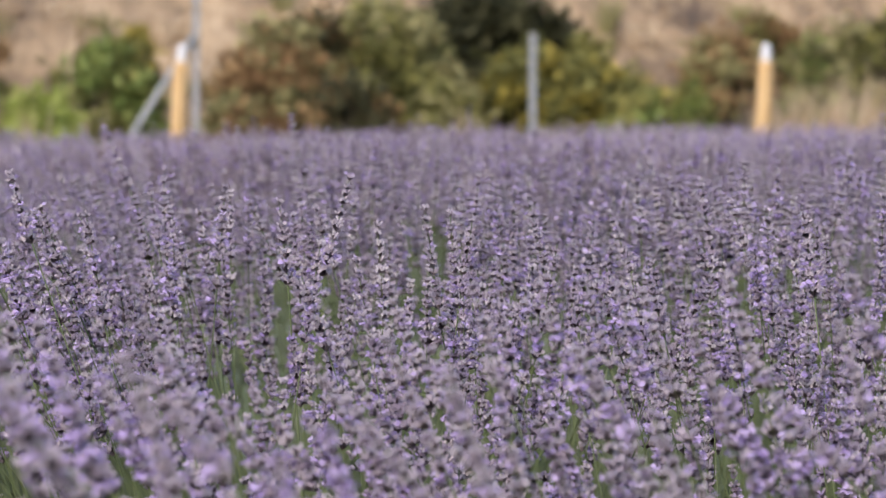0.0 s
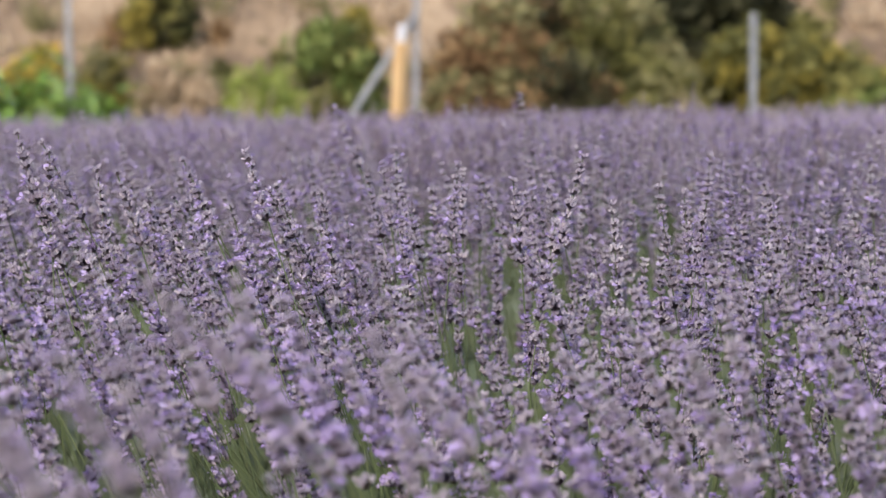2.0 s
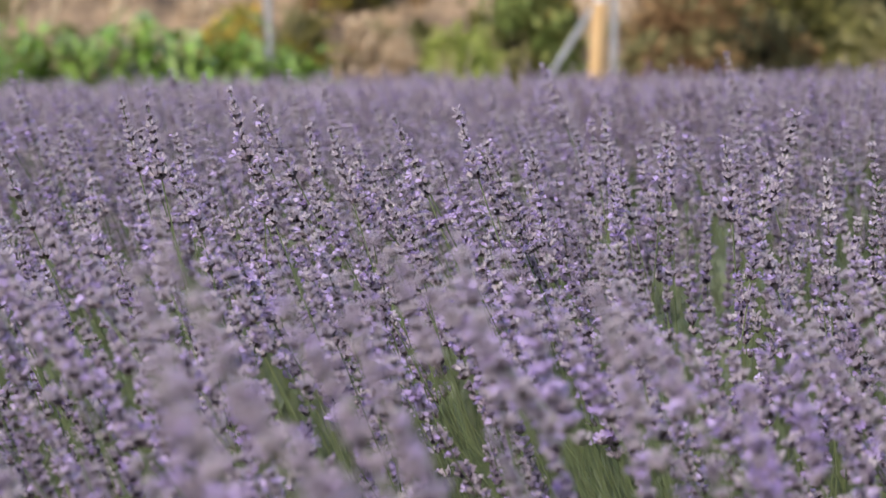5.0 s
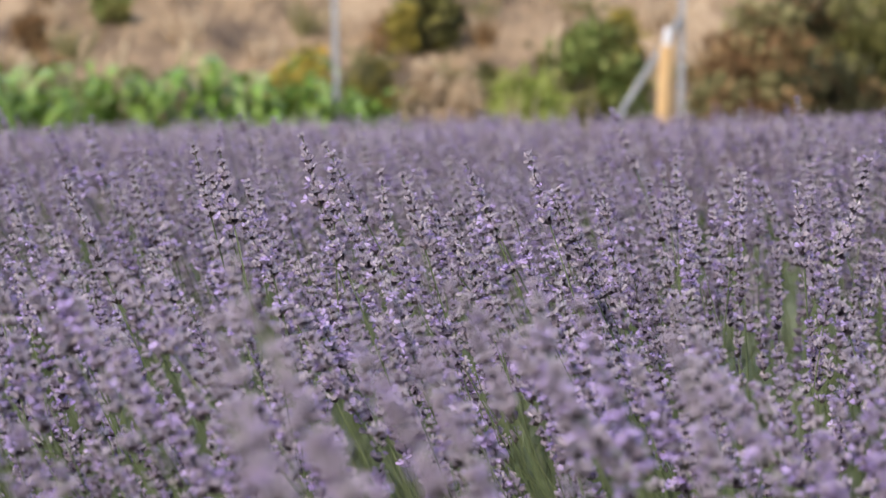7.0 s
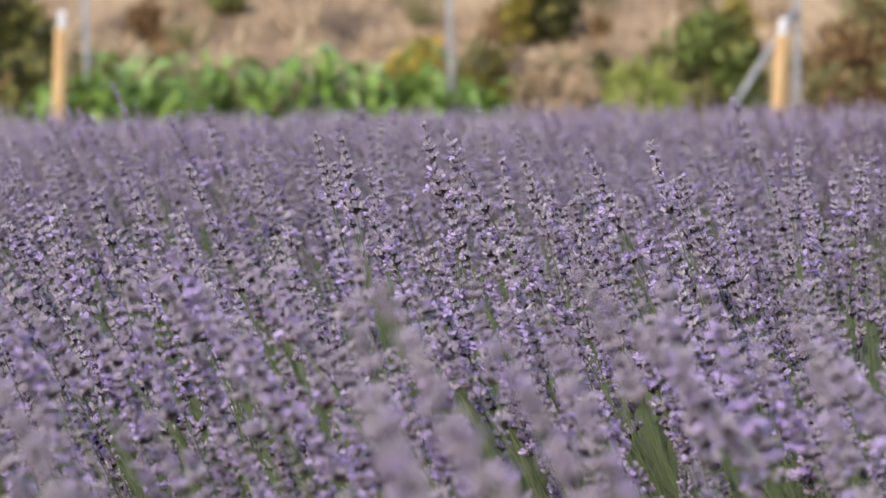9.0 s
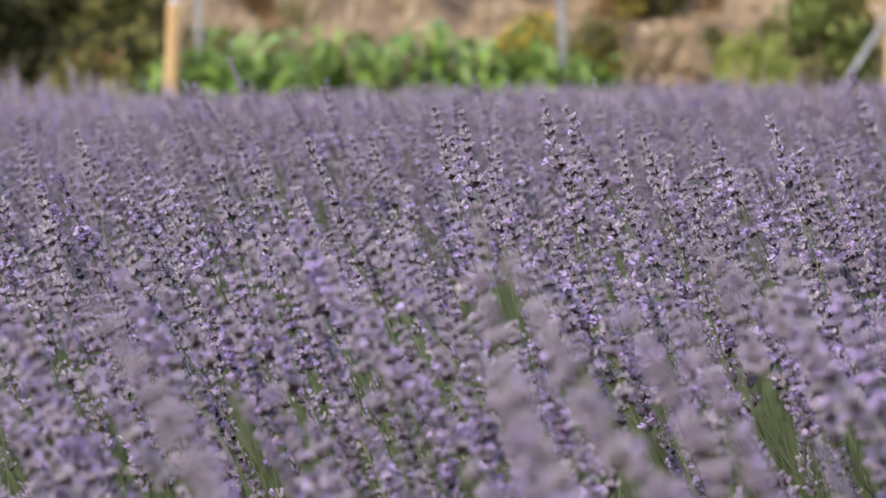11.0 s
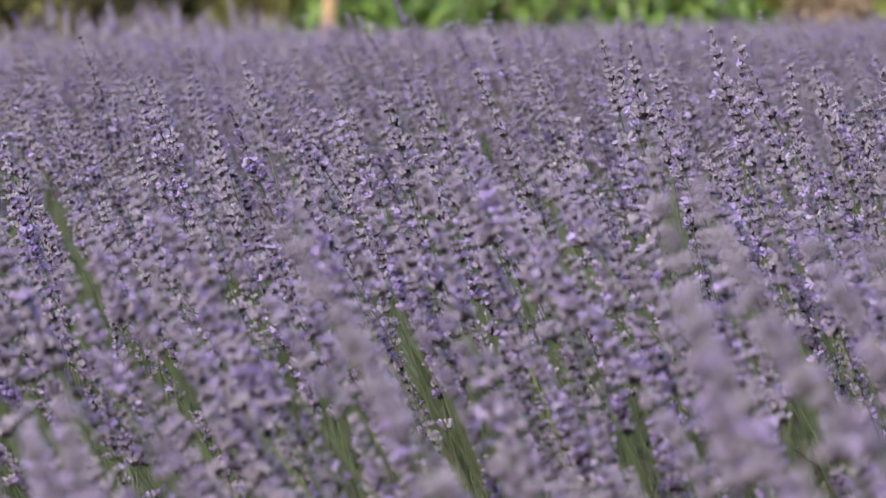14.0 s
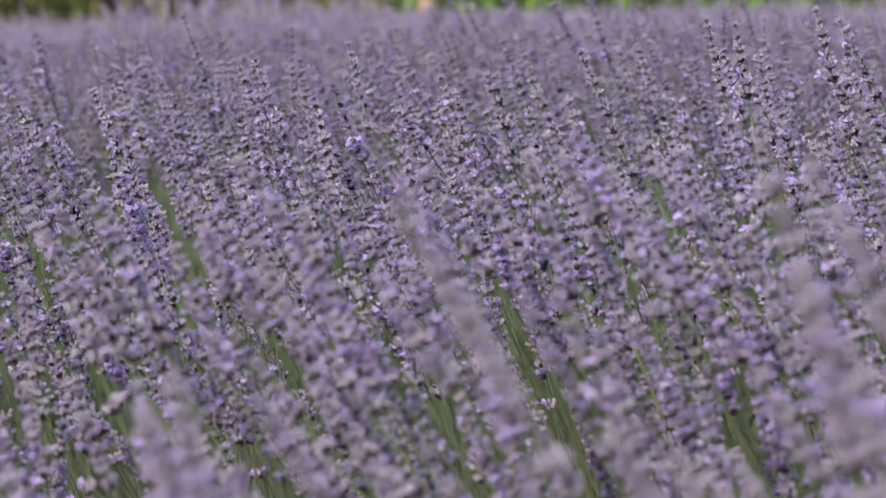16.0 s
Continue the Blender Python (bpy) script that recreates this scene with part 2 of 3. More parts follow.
def lean(rng, feet, radius, mean=-20):
    """Turns for the stalks of one plant: they fan out from its middle and lean with the breeze, each turned about its own axis."""
    n = len(feet)
    out = np.empty((n, 3, 3))
    a = np.radians(rng.normal(mean + rng.normal(0, 5), 5, n) + 9 * feet[:, 0] / radius)
    b = np.radians(rng.normal(0, 8, n) - 13 * feet[:, 1] / radius)
    c = rng.uniform(0, 6.283, n)
    for i in range(n):
        out[i] = np.array(Matrix.Rotation(a[i], 3, "Y") @ Matrix.Rotation(b[i], 3, "X") @ Matrix.Rotation(c[i], 3, "Z"))
    return out


def scatter(kinds, pick, turns, feet, scales):
    """Copies of stalk templates as one set of triangles."""
    vs, fs, ss, base = [], [], [], 0
    for k, (v, f, s, _) in enumerate(kinds):
        at = np.nonzero(pick == k)[0]
        if not len(at):
            continue
        w = np.einsum("nij,vj->nvi", turns[at] * scales[at, None, None], v) + feet[at, None, :]
        vs.append(w.reshape(-1, 3))
        fs.append((f[None] + (np.arange(len(at)) * len(v))[:, None, None]).reshape(-1, 3) + base)
        ss.append(np.tile(s, len(at)))
        base += len(at) * len(v)
    return np.vstack(vs), np.vstack(fs), np.concatenate(ss)


# ---- ground: a level field that falls a little to -x, then a dry bank ----
FIELD_END = 20.6


def ground_z(x, y):
    z = 0.0125 * max(0.0, min(12.0, x)) + 0.022 * min(0.0, max(-9.0, x))
    u = max(0.0, y - 22.2)
    rise = 0.40 * u if u < 40 else 16 + (u - 40) * 0.12 if u < 200 else 35.2
    bumps = 0.10 * min(1.0, u) * noise.noise((x * 0.7, y * 0.7, 3.0)) + 0.25 * min(1.0, u / 4) * noise.noise((x * 0.2, y * 0.2, 8.0))
    return z + rise + bumps


def ground():
    xs = [-2000, -600, -200, -80, -40, -24] + [i * 0.5 for i in range(-32, 33)] + [24, 40, 80, 200, 600, 2000]
    ys = [-2000, -600, -200, -60, -20, -8] + [i * 1.0 for i in range(-4, 21)] + [20.6 + i * 0.25 for i in range(40)] + [32, 36, 42, 52, 70, 110, 220, 600, 2000]
    verts = [(x, y, ground_z(x, y)) for y in ys for x in xs]
    n, tris, slots = len(xs), [], []
    for j in range(len(ys) - 1):
        for i in range(n - 1):
            a = j * n + i
            tris += [(a, a + 1, a + n + 1), (a, a + n + 1, a + n)]
            slots += [0 if ys[j] < 21.0 else 1] * 2
    me = np_mesh("ground", verts, tris, slots, (M_SOIL, M_BANK))
    me.shade_smooth()
    tagged(new("ground", me), "brown field soil rising into a dry tan grassy bank", "ground", kind="structure")


ground()


# ---- the lavender field ----
def in_view(x, y):
    return -0.32 * y - (0.2 if y < 3.4 else 0.08) < x < 0.32 * y + (0.36 if y < 3.4 else 0.12)


def foliage_mesh(rng, radius, count):
    s = Soup()
    for _ in range(count):
        a, r = rng.uniform(0, 6.283), radius * math.sqrt(rng.random()) * 0.9
        z = rng.uniform(0.02, 0.36) * (1 - 0.4 * r / radius)
        way = (math.cos(a) * 0.5 + rng.normal(0, 0.3), math.sin(a) * 0.5 + rng.normal(0, 0.3), 1)
        b = a + rng.uniform(0, 6.283)
        s.add(*blade((r * math.cos(a), r * math.sin(a), z), way, (math.cos(b), math.sin(b), 0), rng.uniform(0.05, 0.12), rng.uniform(0.0022, 0.0045), 0.3, 2), 0)
    return s.arrays()


def plant_feet(rng, radius, n):
    a, r = rng.uniform(0, 6.283, n), radius * np.sqrt(rng.random(n))
    return np.stack([r * np.cos(a), r * np.sin(a), np.zeros(n)], 1)


CLUMP = 0.13
GRID, NEAR_TO, MID_TO, FAR_TO = 0.37, 3.8, 6.0, 9.0
near_meshes = [np_mesh("flower_stalk", *t[:3], LAV) for t in NEAR]
single_meshes = [np_mesh("flower_stalk", *t[:3], LAV) for t in MID]
leaf_meshes = [np_mesh("foliage", *foliage_mesh(np.random.default_rng(50 + i), 0.24, 230), (M_LEAF,)) for i in range(4)]

rng = np.random.default_rng(21)
centres = []
for j in range(0, 60):
    for i in range(-60, 61):
        x = (i + 0.5 * (j % 2)) * GRID + rng.uniform(-0.07, 0.07)
        y = 1.2 + j * GRID * 0.866 + rng.uniform(-0.07, 0.07)
        edge = 1.34 + 0.45 * min(1.0, max(0.0, (x / y + 0.02) * 12))
        if edge < y < FIELD_END and abs(x) < 7.2:
            centres.append((x, y))


def crop_top(x, y):
    """How high the flower heads reach: the crop stands tallest some metres into the field."""
    stand = 0.035 * math.exp(-((x / y - 0.12) / 0.06) ** 2 - ((y - 6.5) / 2.5) ** 2)
    stand += 0.15 * math.exp(-((x + 2.15) ** 2 + (y - 10.2) ** 2 * 0.3) / 0.35)   # a taller stand
    dip = 0.045 * min(1.0, max(0.0, (-x / y - 0.10) / 0.06)) * min(1.0, max(0.0, (2.3 - y) / 0.3))   # lower at the near corner
    swell = 0.04 * noise.noise((x * 0.9, y * 0.9, 1.0)) + 0.05 * noise.noise((x * 2.3, y * 2.3, 5.0))
    return ground_z(x, y) + stand - dip + swell + float(np.interp(math.hypot(x, y), (1.35, 1.75, 2.35, 2.7, 3.4, 4.65, 6.2, 10, 20.6), (0.72, 0.695, 0.68, 0.695, 0.74, 0.80, 0.772, 0.73, 0.645)))


def grow(rng, x, y, n, kinds, deep):
    """The stalks of one plant: which kind each is, its turn, foot and size. deep: how far the heads reach below the top of the crop."""
    pick, sizes = rng.integers(0, len(kinds), n), rng.uniform(0.88, 1.08, n)
    feet = plant_feet(rng, CLUMP, n)
    turns = lean(rng, feet, CLUMP, mean_lean(x, y))
    tall = np.array([k[0][:, 2].max() for k in kinds])[pick] * sizes
    tips = crop_top(x, y) + rng.normal(0, 0.014, n) - deep * rng.random(n) ** 1.05 + (rng.random(n) < 0.09) * rng.uniform(0.01, 0.045, n)
    feet += (x, y, 0)
    feet[:, 2] = tips - tall * turns[:, 2, 2]
    feet[:, :2] -= (turns[:, :2, 2] * tall[:, None]) * 0.6    # the heads, not the feet, stand over the plant
    return pick, turns, feet, sizes


far_set, remote_set, outer_set = [], [], []
for x, y in centres:
    d = math.hypot(x, y)
    dense = in_view(x, y)
    if dense and d < MID_TO:
        z = ground_z(x, y)
        plant = tagged(new("lavender_plant"), "lavender bush in bloom with grey-purple flower spikes leaning over", "lavender", "lavender plants of the field")
        plant.location = (x, y, z)
        part("foliage", leaf_meshes[int(rng.integers(4))], plant, "narrow grey-green leaves", pose(0, 0, 0, 0, 0, rng.uniform(0, 360)))
        kinds, kit = (NEAR, near_meshes) if d < NEAR_TO else (MID, single_meshes)
        n = 39 if d < 3.0 else 42
        for k, turn, foot, size in zip(*grow(rng, x, y, n, kinds, 0.24 if d < 2.6 else 0.20)):
            part("flower_stalk", kit[k], plant, "", Matrix.Translation(Vector(foot) - plant.location) @ Matrix(turn).to_4x4() @ Matrix.Scale(size, 4))
    else:
        border = -0.32 * y - 0.45 < x < 0.32 * y + 0.6
        kinds, stand = (FAR, far_set) if d < 3.4 or border and d < 6.5 or dense and d < FAR_TO else (REMOTE, remote_set) if border else (OUTER, outer_set)
        stand.append(grow(rng, x, y, 34 if dense and d < FAR_TO else 20 if dense else 24, kinds, 0.15))

for kinds, stand in ((FAR, far_set), (REMOTE, remote_set), (OUTER, outer_set)):
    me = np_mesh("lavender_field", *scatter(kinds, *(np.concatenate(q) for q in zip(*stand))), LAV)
    tagged(new("lavender_field", me), "field of grey-purple lavender in bloom, dense flower spikes", "lavender", kind="stuff")


def undergrowth():
    """The leafy mass under the flowers farther out: mounds, one to each plant."""
    s = Soup()
    r2 = np.random.default_rng(33)
    for x, y in centres:
        d = math.hypot(x, y)
        if d < MID_TO and in_view(x, y):
            continue
        z, k = ground_z(x, y), 7
        rad, h = r2.uniform(0.12, 0.18), r2.uniform(0.14, 0.24)
        for _ in range(12):
            a, w = r2.uniform(0, 6.283), r2.uniform(0, 6.283)
            s.add(*blade((x + 0.1 * math.cos(a), y + 0.1 * math.sin(a), z + 0.06), (math.cos(a) * r2.uniform(0.2, 1.2), math.sin(a) * r2.uniform(0.2, 1.2), 1),
                         (math.cos(w), math.sin(w), 0), r2.uniform(0.16, 0.30), r2.uniform(0.012, 0.024), 0.4, 2), 0)
        vs = [(x, y, z + h)]
        for lev, (rr, hh) in enumerate(((0.6, 0.8), (1.0, 0.0))):
            for i in range(k):
                a = 6.283 * i / k
                q = r2.uniform(0.85, 1.15)
                vs.append((x + rad * rr * q * math.cos(a), y + rad * rr * q * math.sin(a), z + h * hh * q))
        fs = [(0, 1 + i, 1 + (i + 1) % k) for i in range(k)]
        for i in range(k):
            a, b = 1 + i, 1 + (i + 1) % k
            fs += [(a, a + k, b + k), (a, b + k, b)]
        s.add(vs, fs, 0)
    me = np_mesh("lavender_foliage", *s.arrays(), (M_LEAF,))
    tagged(new("lavender_foliage", me), "grey-green leafy lavender bushes under the flowers", "foliage", kind="stuff")


undergrowth()

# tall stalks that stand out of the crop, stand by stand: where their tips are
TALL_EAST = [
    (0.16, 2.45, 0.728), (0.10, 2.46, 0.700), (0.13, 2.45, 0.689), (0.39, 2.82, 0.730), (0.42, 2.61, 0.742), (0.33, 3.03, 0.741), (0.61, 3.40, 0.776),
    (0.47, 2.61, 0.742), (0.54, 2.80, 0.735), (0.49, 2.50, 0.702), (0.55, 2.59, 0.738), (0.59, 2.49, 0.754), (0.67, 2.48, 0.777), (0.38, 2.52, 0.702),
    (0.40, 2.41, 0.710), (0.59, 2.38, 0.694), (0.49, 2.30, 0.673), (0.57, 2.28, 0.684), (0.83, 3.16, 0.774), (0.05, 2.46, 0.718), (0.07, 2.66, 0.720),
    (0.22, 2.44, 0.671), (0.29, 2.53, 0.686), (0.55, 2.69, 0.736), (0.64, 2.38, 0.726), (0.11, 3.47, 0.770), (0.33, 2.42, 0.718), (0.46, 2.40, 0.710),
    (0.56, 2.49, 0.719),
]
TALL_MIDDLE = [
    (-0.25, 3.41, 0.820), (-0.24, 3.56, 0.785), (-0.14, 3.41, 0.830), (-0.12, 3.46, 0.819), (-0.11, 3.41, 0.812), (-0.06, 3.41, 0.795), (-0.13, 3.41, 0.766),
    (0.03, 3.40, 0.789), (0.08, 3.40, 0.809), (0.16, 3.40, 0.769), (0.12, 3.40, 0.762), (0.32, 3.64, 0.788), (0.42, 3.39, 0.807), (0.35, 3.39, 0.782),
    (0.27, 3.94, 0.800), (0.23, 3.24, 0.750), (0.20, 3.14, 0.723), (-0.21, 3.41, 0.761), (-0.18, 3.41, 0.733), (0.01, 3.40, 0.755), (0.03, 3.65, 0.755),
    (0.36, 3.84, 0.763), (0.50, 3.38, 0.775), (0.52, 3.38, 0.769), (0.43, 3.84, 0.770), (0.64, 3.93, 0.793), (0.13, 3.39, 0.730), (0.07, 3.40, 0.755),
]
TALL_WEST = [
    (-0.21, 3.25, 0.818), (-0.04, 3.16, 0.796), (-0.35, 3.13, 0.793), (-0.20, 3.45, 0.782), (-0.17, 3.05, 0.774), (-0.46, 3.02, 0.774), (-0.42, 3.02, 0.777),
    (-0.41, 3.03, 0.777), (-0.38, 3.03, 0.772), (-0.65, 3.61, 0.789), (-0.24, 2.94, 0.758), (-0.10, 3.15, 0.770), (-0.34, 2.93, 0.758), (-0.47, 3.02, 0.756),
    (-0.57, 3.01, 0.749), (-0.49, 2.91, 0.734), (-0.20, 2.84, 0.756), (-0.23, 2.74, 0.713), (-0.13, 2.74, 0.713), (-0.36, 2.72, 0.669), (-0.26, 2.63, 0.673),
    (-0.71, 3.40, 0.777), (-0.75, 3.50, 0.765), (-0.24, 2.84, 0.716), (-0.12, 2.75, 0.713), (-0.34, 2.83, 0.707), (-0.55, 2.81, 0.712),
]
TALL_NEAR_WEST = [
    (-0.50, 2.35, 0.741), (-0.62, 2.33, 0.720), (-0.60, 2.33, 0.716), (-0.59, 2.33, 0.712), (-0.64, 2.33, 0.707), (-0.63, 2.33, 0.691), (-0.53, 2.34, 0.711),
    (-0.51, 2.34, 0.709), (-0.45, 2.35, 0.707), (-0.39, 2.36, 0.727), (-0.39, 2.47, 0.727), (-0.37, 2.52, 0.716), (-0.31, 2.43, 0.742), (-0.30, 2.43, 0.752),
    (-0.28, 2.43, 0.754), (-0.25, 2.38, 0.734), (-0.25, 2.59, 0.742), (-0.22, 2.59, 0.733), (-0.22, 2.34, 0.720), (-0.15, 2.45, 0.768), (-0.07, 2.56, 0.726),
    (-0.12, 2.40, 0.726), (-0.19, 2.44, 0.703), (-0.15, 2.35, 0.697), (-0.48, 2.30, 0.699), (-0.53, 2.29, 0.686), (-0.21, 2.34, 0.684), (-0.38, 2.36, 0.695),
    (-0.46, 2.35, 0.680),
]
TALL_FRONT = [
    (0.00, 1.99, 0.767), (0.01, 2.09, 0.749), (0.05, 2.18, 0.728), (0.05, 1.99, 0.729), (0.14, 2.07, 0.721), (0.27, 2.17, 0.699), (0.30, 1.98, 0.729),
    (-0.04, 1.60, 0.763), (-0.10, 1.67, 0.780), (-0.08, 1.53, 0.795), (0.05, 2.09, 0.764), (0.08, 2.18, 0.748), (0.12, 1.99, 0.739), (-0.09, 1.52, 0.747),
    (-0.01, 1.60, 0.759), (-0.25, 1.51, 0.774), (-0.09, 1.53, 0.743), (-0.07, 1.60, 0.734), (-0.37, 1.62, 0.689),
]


def split_stalk(v, f, s, tags):
    """The stem of a stalk and each of its whorls as meshes."""
    out = []
    for tag in range(-1, tags.max() + 1):
        keep = tags == tag
        used, inverse = np.unique(f[keep], return_inverse=True)
        out.append(np_mesh("stem" if tag < 0 else "whorl", v[used], inverse.reshape(-1, 3), s[keep], LAV))
    return out


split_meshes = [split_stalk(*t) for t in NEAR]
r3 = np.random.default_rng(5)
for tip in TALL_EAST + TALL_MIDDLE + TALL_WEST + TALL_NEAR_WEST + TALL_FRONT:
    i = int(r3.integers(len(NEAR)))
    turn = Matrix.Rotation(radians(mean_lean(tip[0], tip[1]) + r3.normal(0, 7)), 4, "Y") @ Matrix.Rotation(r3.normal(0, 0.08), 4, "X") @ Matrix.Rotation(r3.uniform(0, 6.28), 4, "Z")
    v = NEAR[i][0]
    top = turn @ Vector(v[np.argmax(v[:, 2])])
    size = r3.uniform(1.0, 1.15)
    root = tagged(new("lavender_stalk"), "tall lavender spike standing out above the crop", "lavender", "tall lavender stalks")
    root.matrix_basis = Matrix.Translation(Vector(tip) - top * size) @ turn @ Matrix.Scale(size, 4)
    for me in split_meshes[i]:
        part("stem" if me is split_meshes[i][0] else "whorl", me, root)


# ---- background placed by bearing: f * bearing across, f * drop below level ----
F = 784 / math.tan(radians(8))


def spot(across, d):
    """The place on the ground at that bearing and distance."""
    a = across / F
    x, y = d * math.sin(a), d * math.cos(a)
    return Vector((x, y, ground_z(x, y)))


def level(down, d):
    """The height seen at that drop below level, at distance d."""
    return EYE_Z - (down + 297) / F * d


def post(across, top, d, wide, tilt):
    """Round wooden stake with a painted, rounded head."""
    p = spot(across, d)
    h = level(top, d) - p.z
    root = tagged(new("wooden_post"), "round tan wooden post with a white painted tip", "post", "wooden posts along the field")
    root.location, root.rotation_euler = p - Vector((0, 0, 0.15)), (0, radians(tilt), 0)
    h += 0.15
    r = wide / F * d / 2

    def lathe(name, prof, m):
        bm = bmesh.new()
        rings = []
        for z, q in prof:
            rings.append([bm.verts.new((q * r * math.cos(6.283 * i / 18) * (1 + 0.02 * math.sin(3 * z + i)), q * r * math.sin(6.283 * i / 18), z)) for i in range(18)])
        for a, b in zip(rings, rings[1:]):
            for i in range(18):
                bm.faces.new((a[i], a[(i + 1) % 18], b[(i + 1) % 18], b[i]))
        bm.faces.new(rings[-1])
        me = bm_mesh(name, bm, m)
        me.shade_smooth()
        return me

    neck = h - 0.115
    part("shaft", lathe("shaft", [(0, 1.04), (h * 0.3, 1.02), (h * 0.6, 1.0), (neck - 0.02, 0.98), (neck, 0.95)], M_WOOD), root)
    part("cap", lathe("cap", [(neck - 0.004, 0.62), (neck + 0.004, 0.66), (neck + 0.06, 0.60), (neck + 0.09, 0.50), (neck + 0.108, 0.32), (neck + 0.115, 0.12)], M_CAP), root, "white painted rounded tip")


post(372, -391, 20.2, 26, 3.0)
post(-877, -402, 19.9, 25, 2.4)
post(1396, -392, 20.4, 28, 2.0)


def fence_post(across, d, height, tilt=0.0, brace=None):
    """Galvanised angle-steel post with punched lugs, with a raking strut where it has one."""
    p = spot(across, d)
    root = tagged(new("fence_post"), "grey galvanised steel fence post" + (" with a raking strut" if brace else ""), "fence post", "steel fence posts")
    root.location, root.rotation_euler = p - Vector((0, 0, 0.15)), (0, radians(tilt), 0)
    bm = bmesh.new()
    for sx, sy, cx, cy in ((0.038, 0.006, 0, 0), (0.006, 0.034, -0.016, 0.02), (0.006, 0.034, 0.016, 0.02)):
        bmesh.ops.create_cube(bm, size=1, matrix=Matrix.Translation((cx, cy, height / 2)) @ Matrix.Diagonal((sx, sy, height, 1)))
    z = 0.3
    while z < height - 0.05:
        bmesh.ops.create_cube(bm, size=1, matrix=Matrix.Translation((0, -0.008, z)) @ Matrix.Diagonal((0.02, 0.01, 0.03, 1)))
        z += 0.22
    part("upright", bm_mesh("upright", bm, M_STEEL), root)
    if brace:
        foot, top = brace
        v, f = tube([(foot, -0.03, 0.12), (top[0], -0.03, top[1])], [0.021, 0.021], 10)
        me = np_mesh("strut", v, f, [0] * len(f), (M_STEEL,))
        me.shade_smooth()
        part("strut", me, root)


def across_m(px, d):
    return px / F * d


fence_post(-182, 21.2, 2.0, -1.0)
fence_post(-812, 21.0, 2.0, -1.5)
fence_post(413, 21.0, 2.0, 0.5, (across_m(-217, 21.0), (across_m(-3, 21.0), 1.42)))
fence_post(1003, 21.2, 1.41)


# ---- maize strip behind the field ----
def maize(across, d, height, r):
    p = spot(across, d)
    root = tagged(new("maize_plant"), "young green maize plant with long arching glossy leaves", "maize", "maize plants behind the field")
    root.location = p
    v, f = tube([(0, 0, -0.02), (0.01, 0, height * 0.5), (0.0, 0.01, height * 0.85)], [0.013, 0.011, 0.005], 6)
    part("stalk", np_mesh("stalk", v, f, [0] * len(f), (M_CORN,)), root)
    a = r.uniform(0, 3.14)
    for i in range(int(r.integers(10, 13))):
        z = height * (0.32 + 0.058 * i)
        a += math.pi + r.uniform(-0.6, 0.6)
        way = (math.cos(a), math.sin(a), r.uniform(0.7, 2.0))
        side = (-math.sin(a), math.cos(a), 0)
        v, f = blade((0, 0, z), way, side, height * r.uniform(0.22, 0.42), r.uniform(0.045, 0.095), r.uniform(1.4, 3.6), 7, 0.3)
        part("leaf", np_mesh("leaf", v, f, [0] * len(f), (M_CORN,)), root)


r4 = np.random.default_rng(11)
for i in range(135):
    u = (i + r4.uniform(0, 1)) / 135
    across = -915 + 855 * u
    edge = min(1.0, 0.82 + 1.2 * u, 0.72 + 1.1 * (1 - u))
    maize(across, r4.choice((20.7, 20.9, 21.1, 21.35)) + r4.uniform(-0.08, 0.08), r4.uniform(0.86, 1.16) * edge, r4)


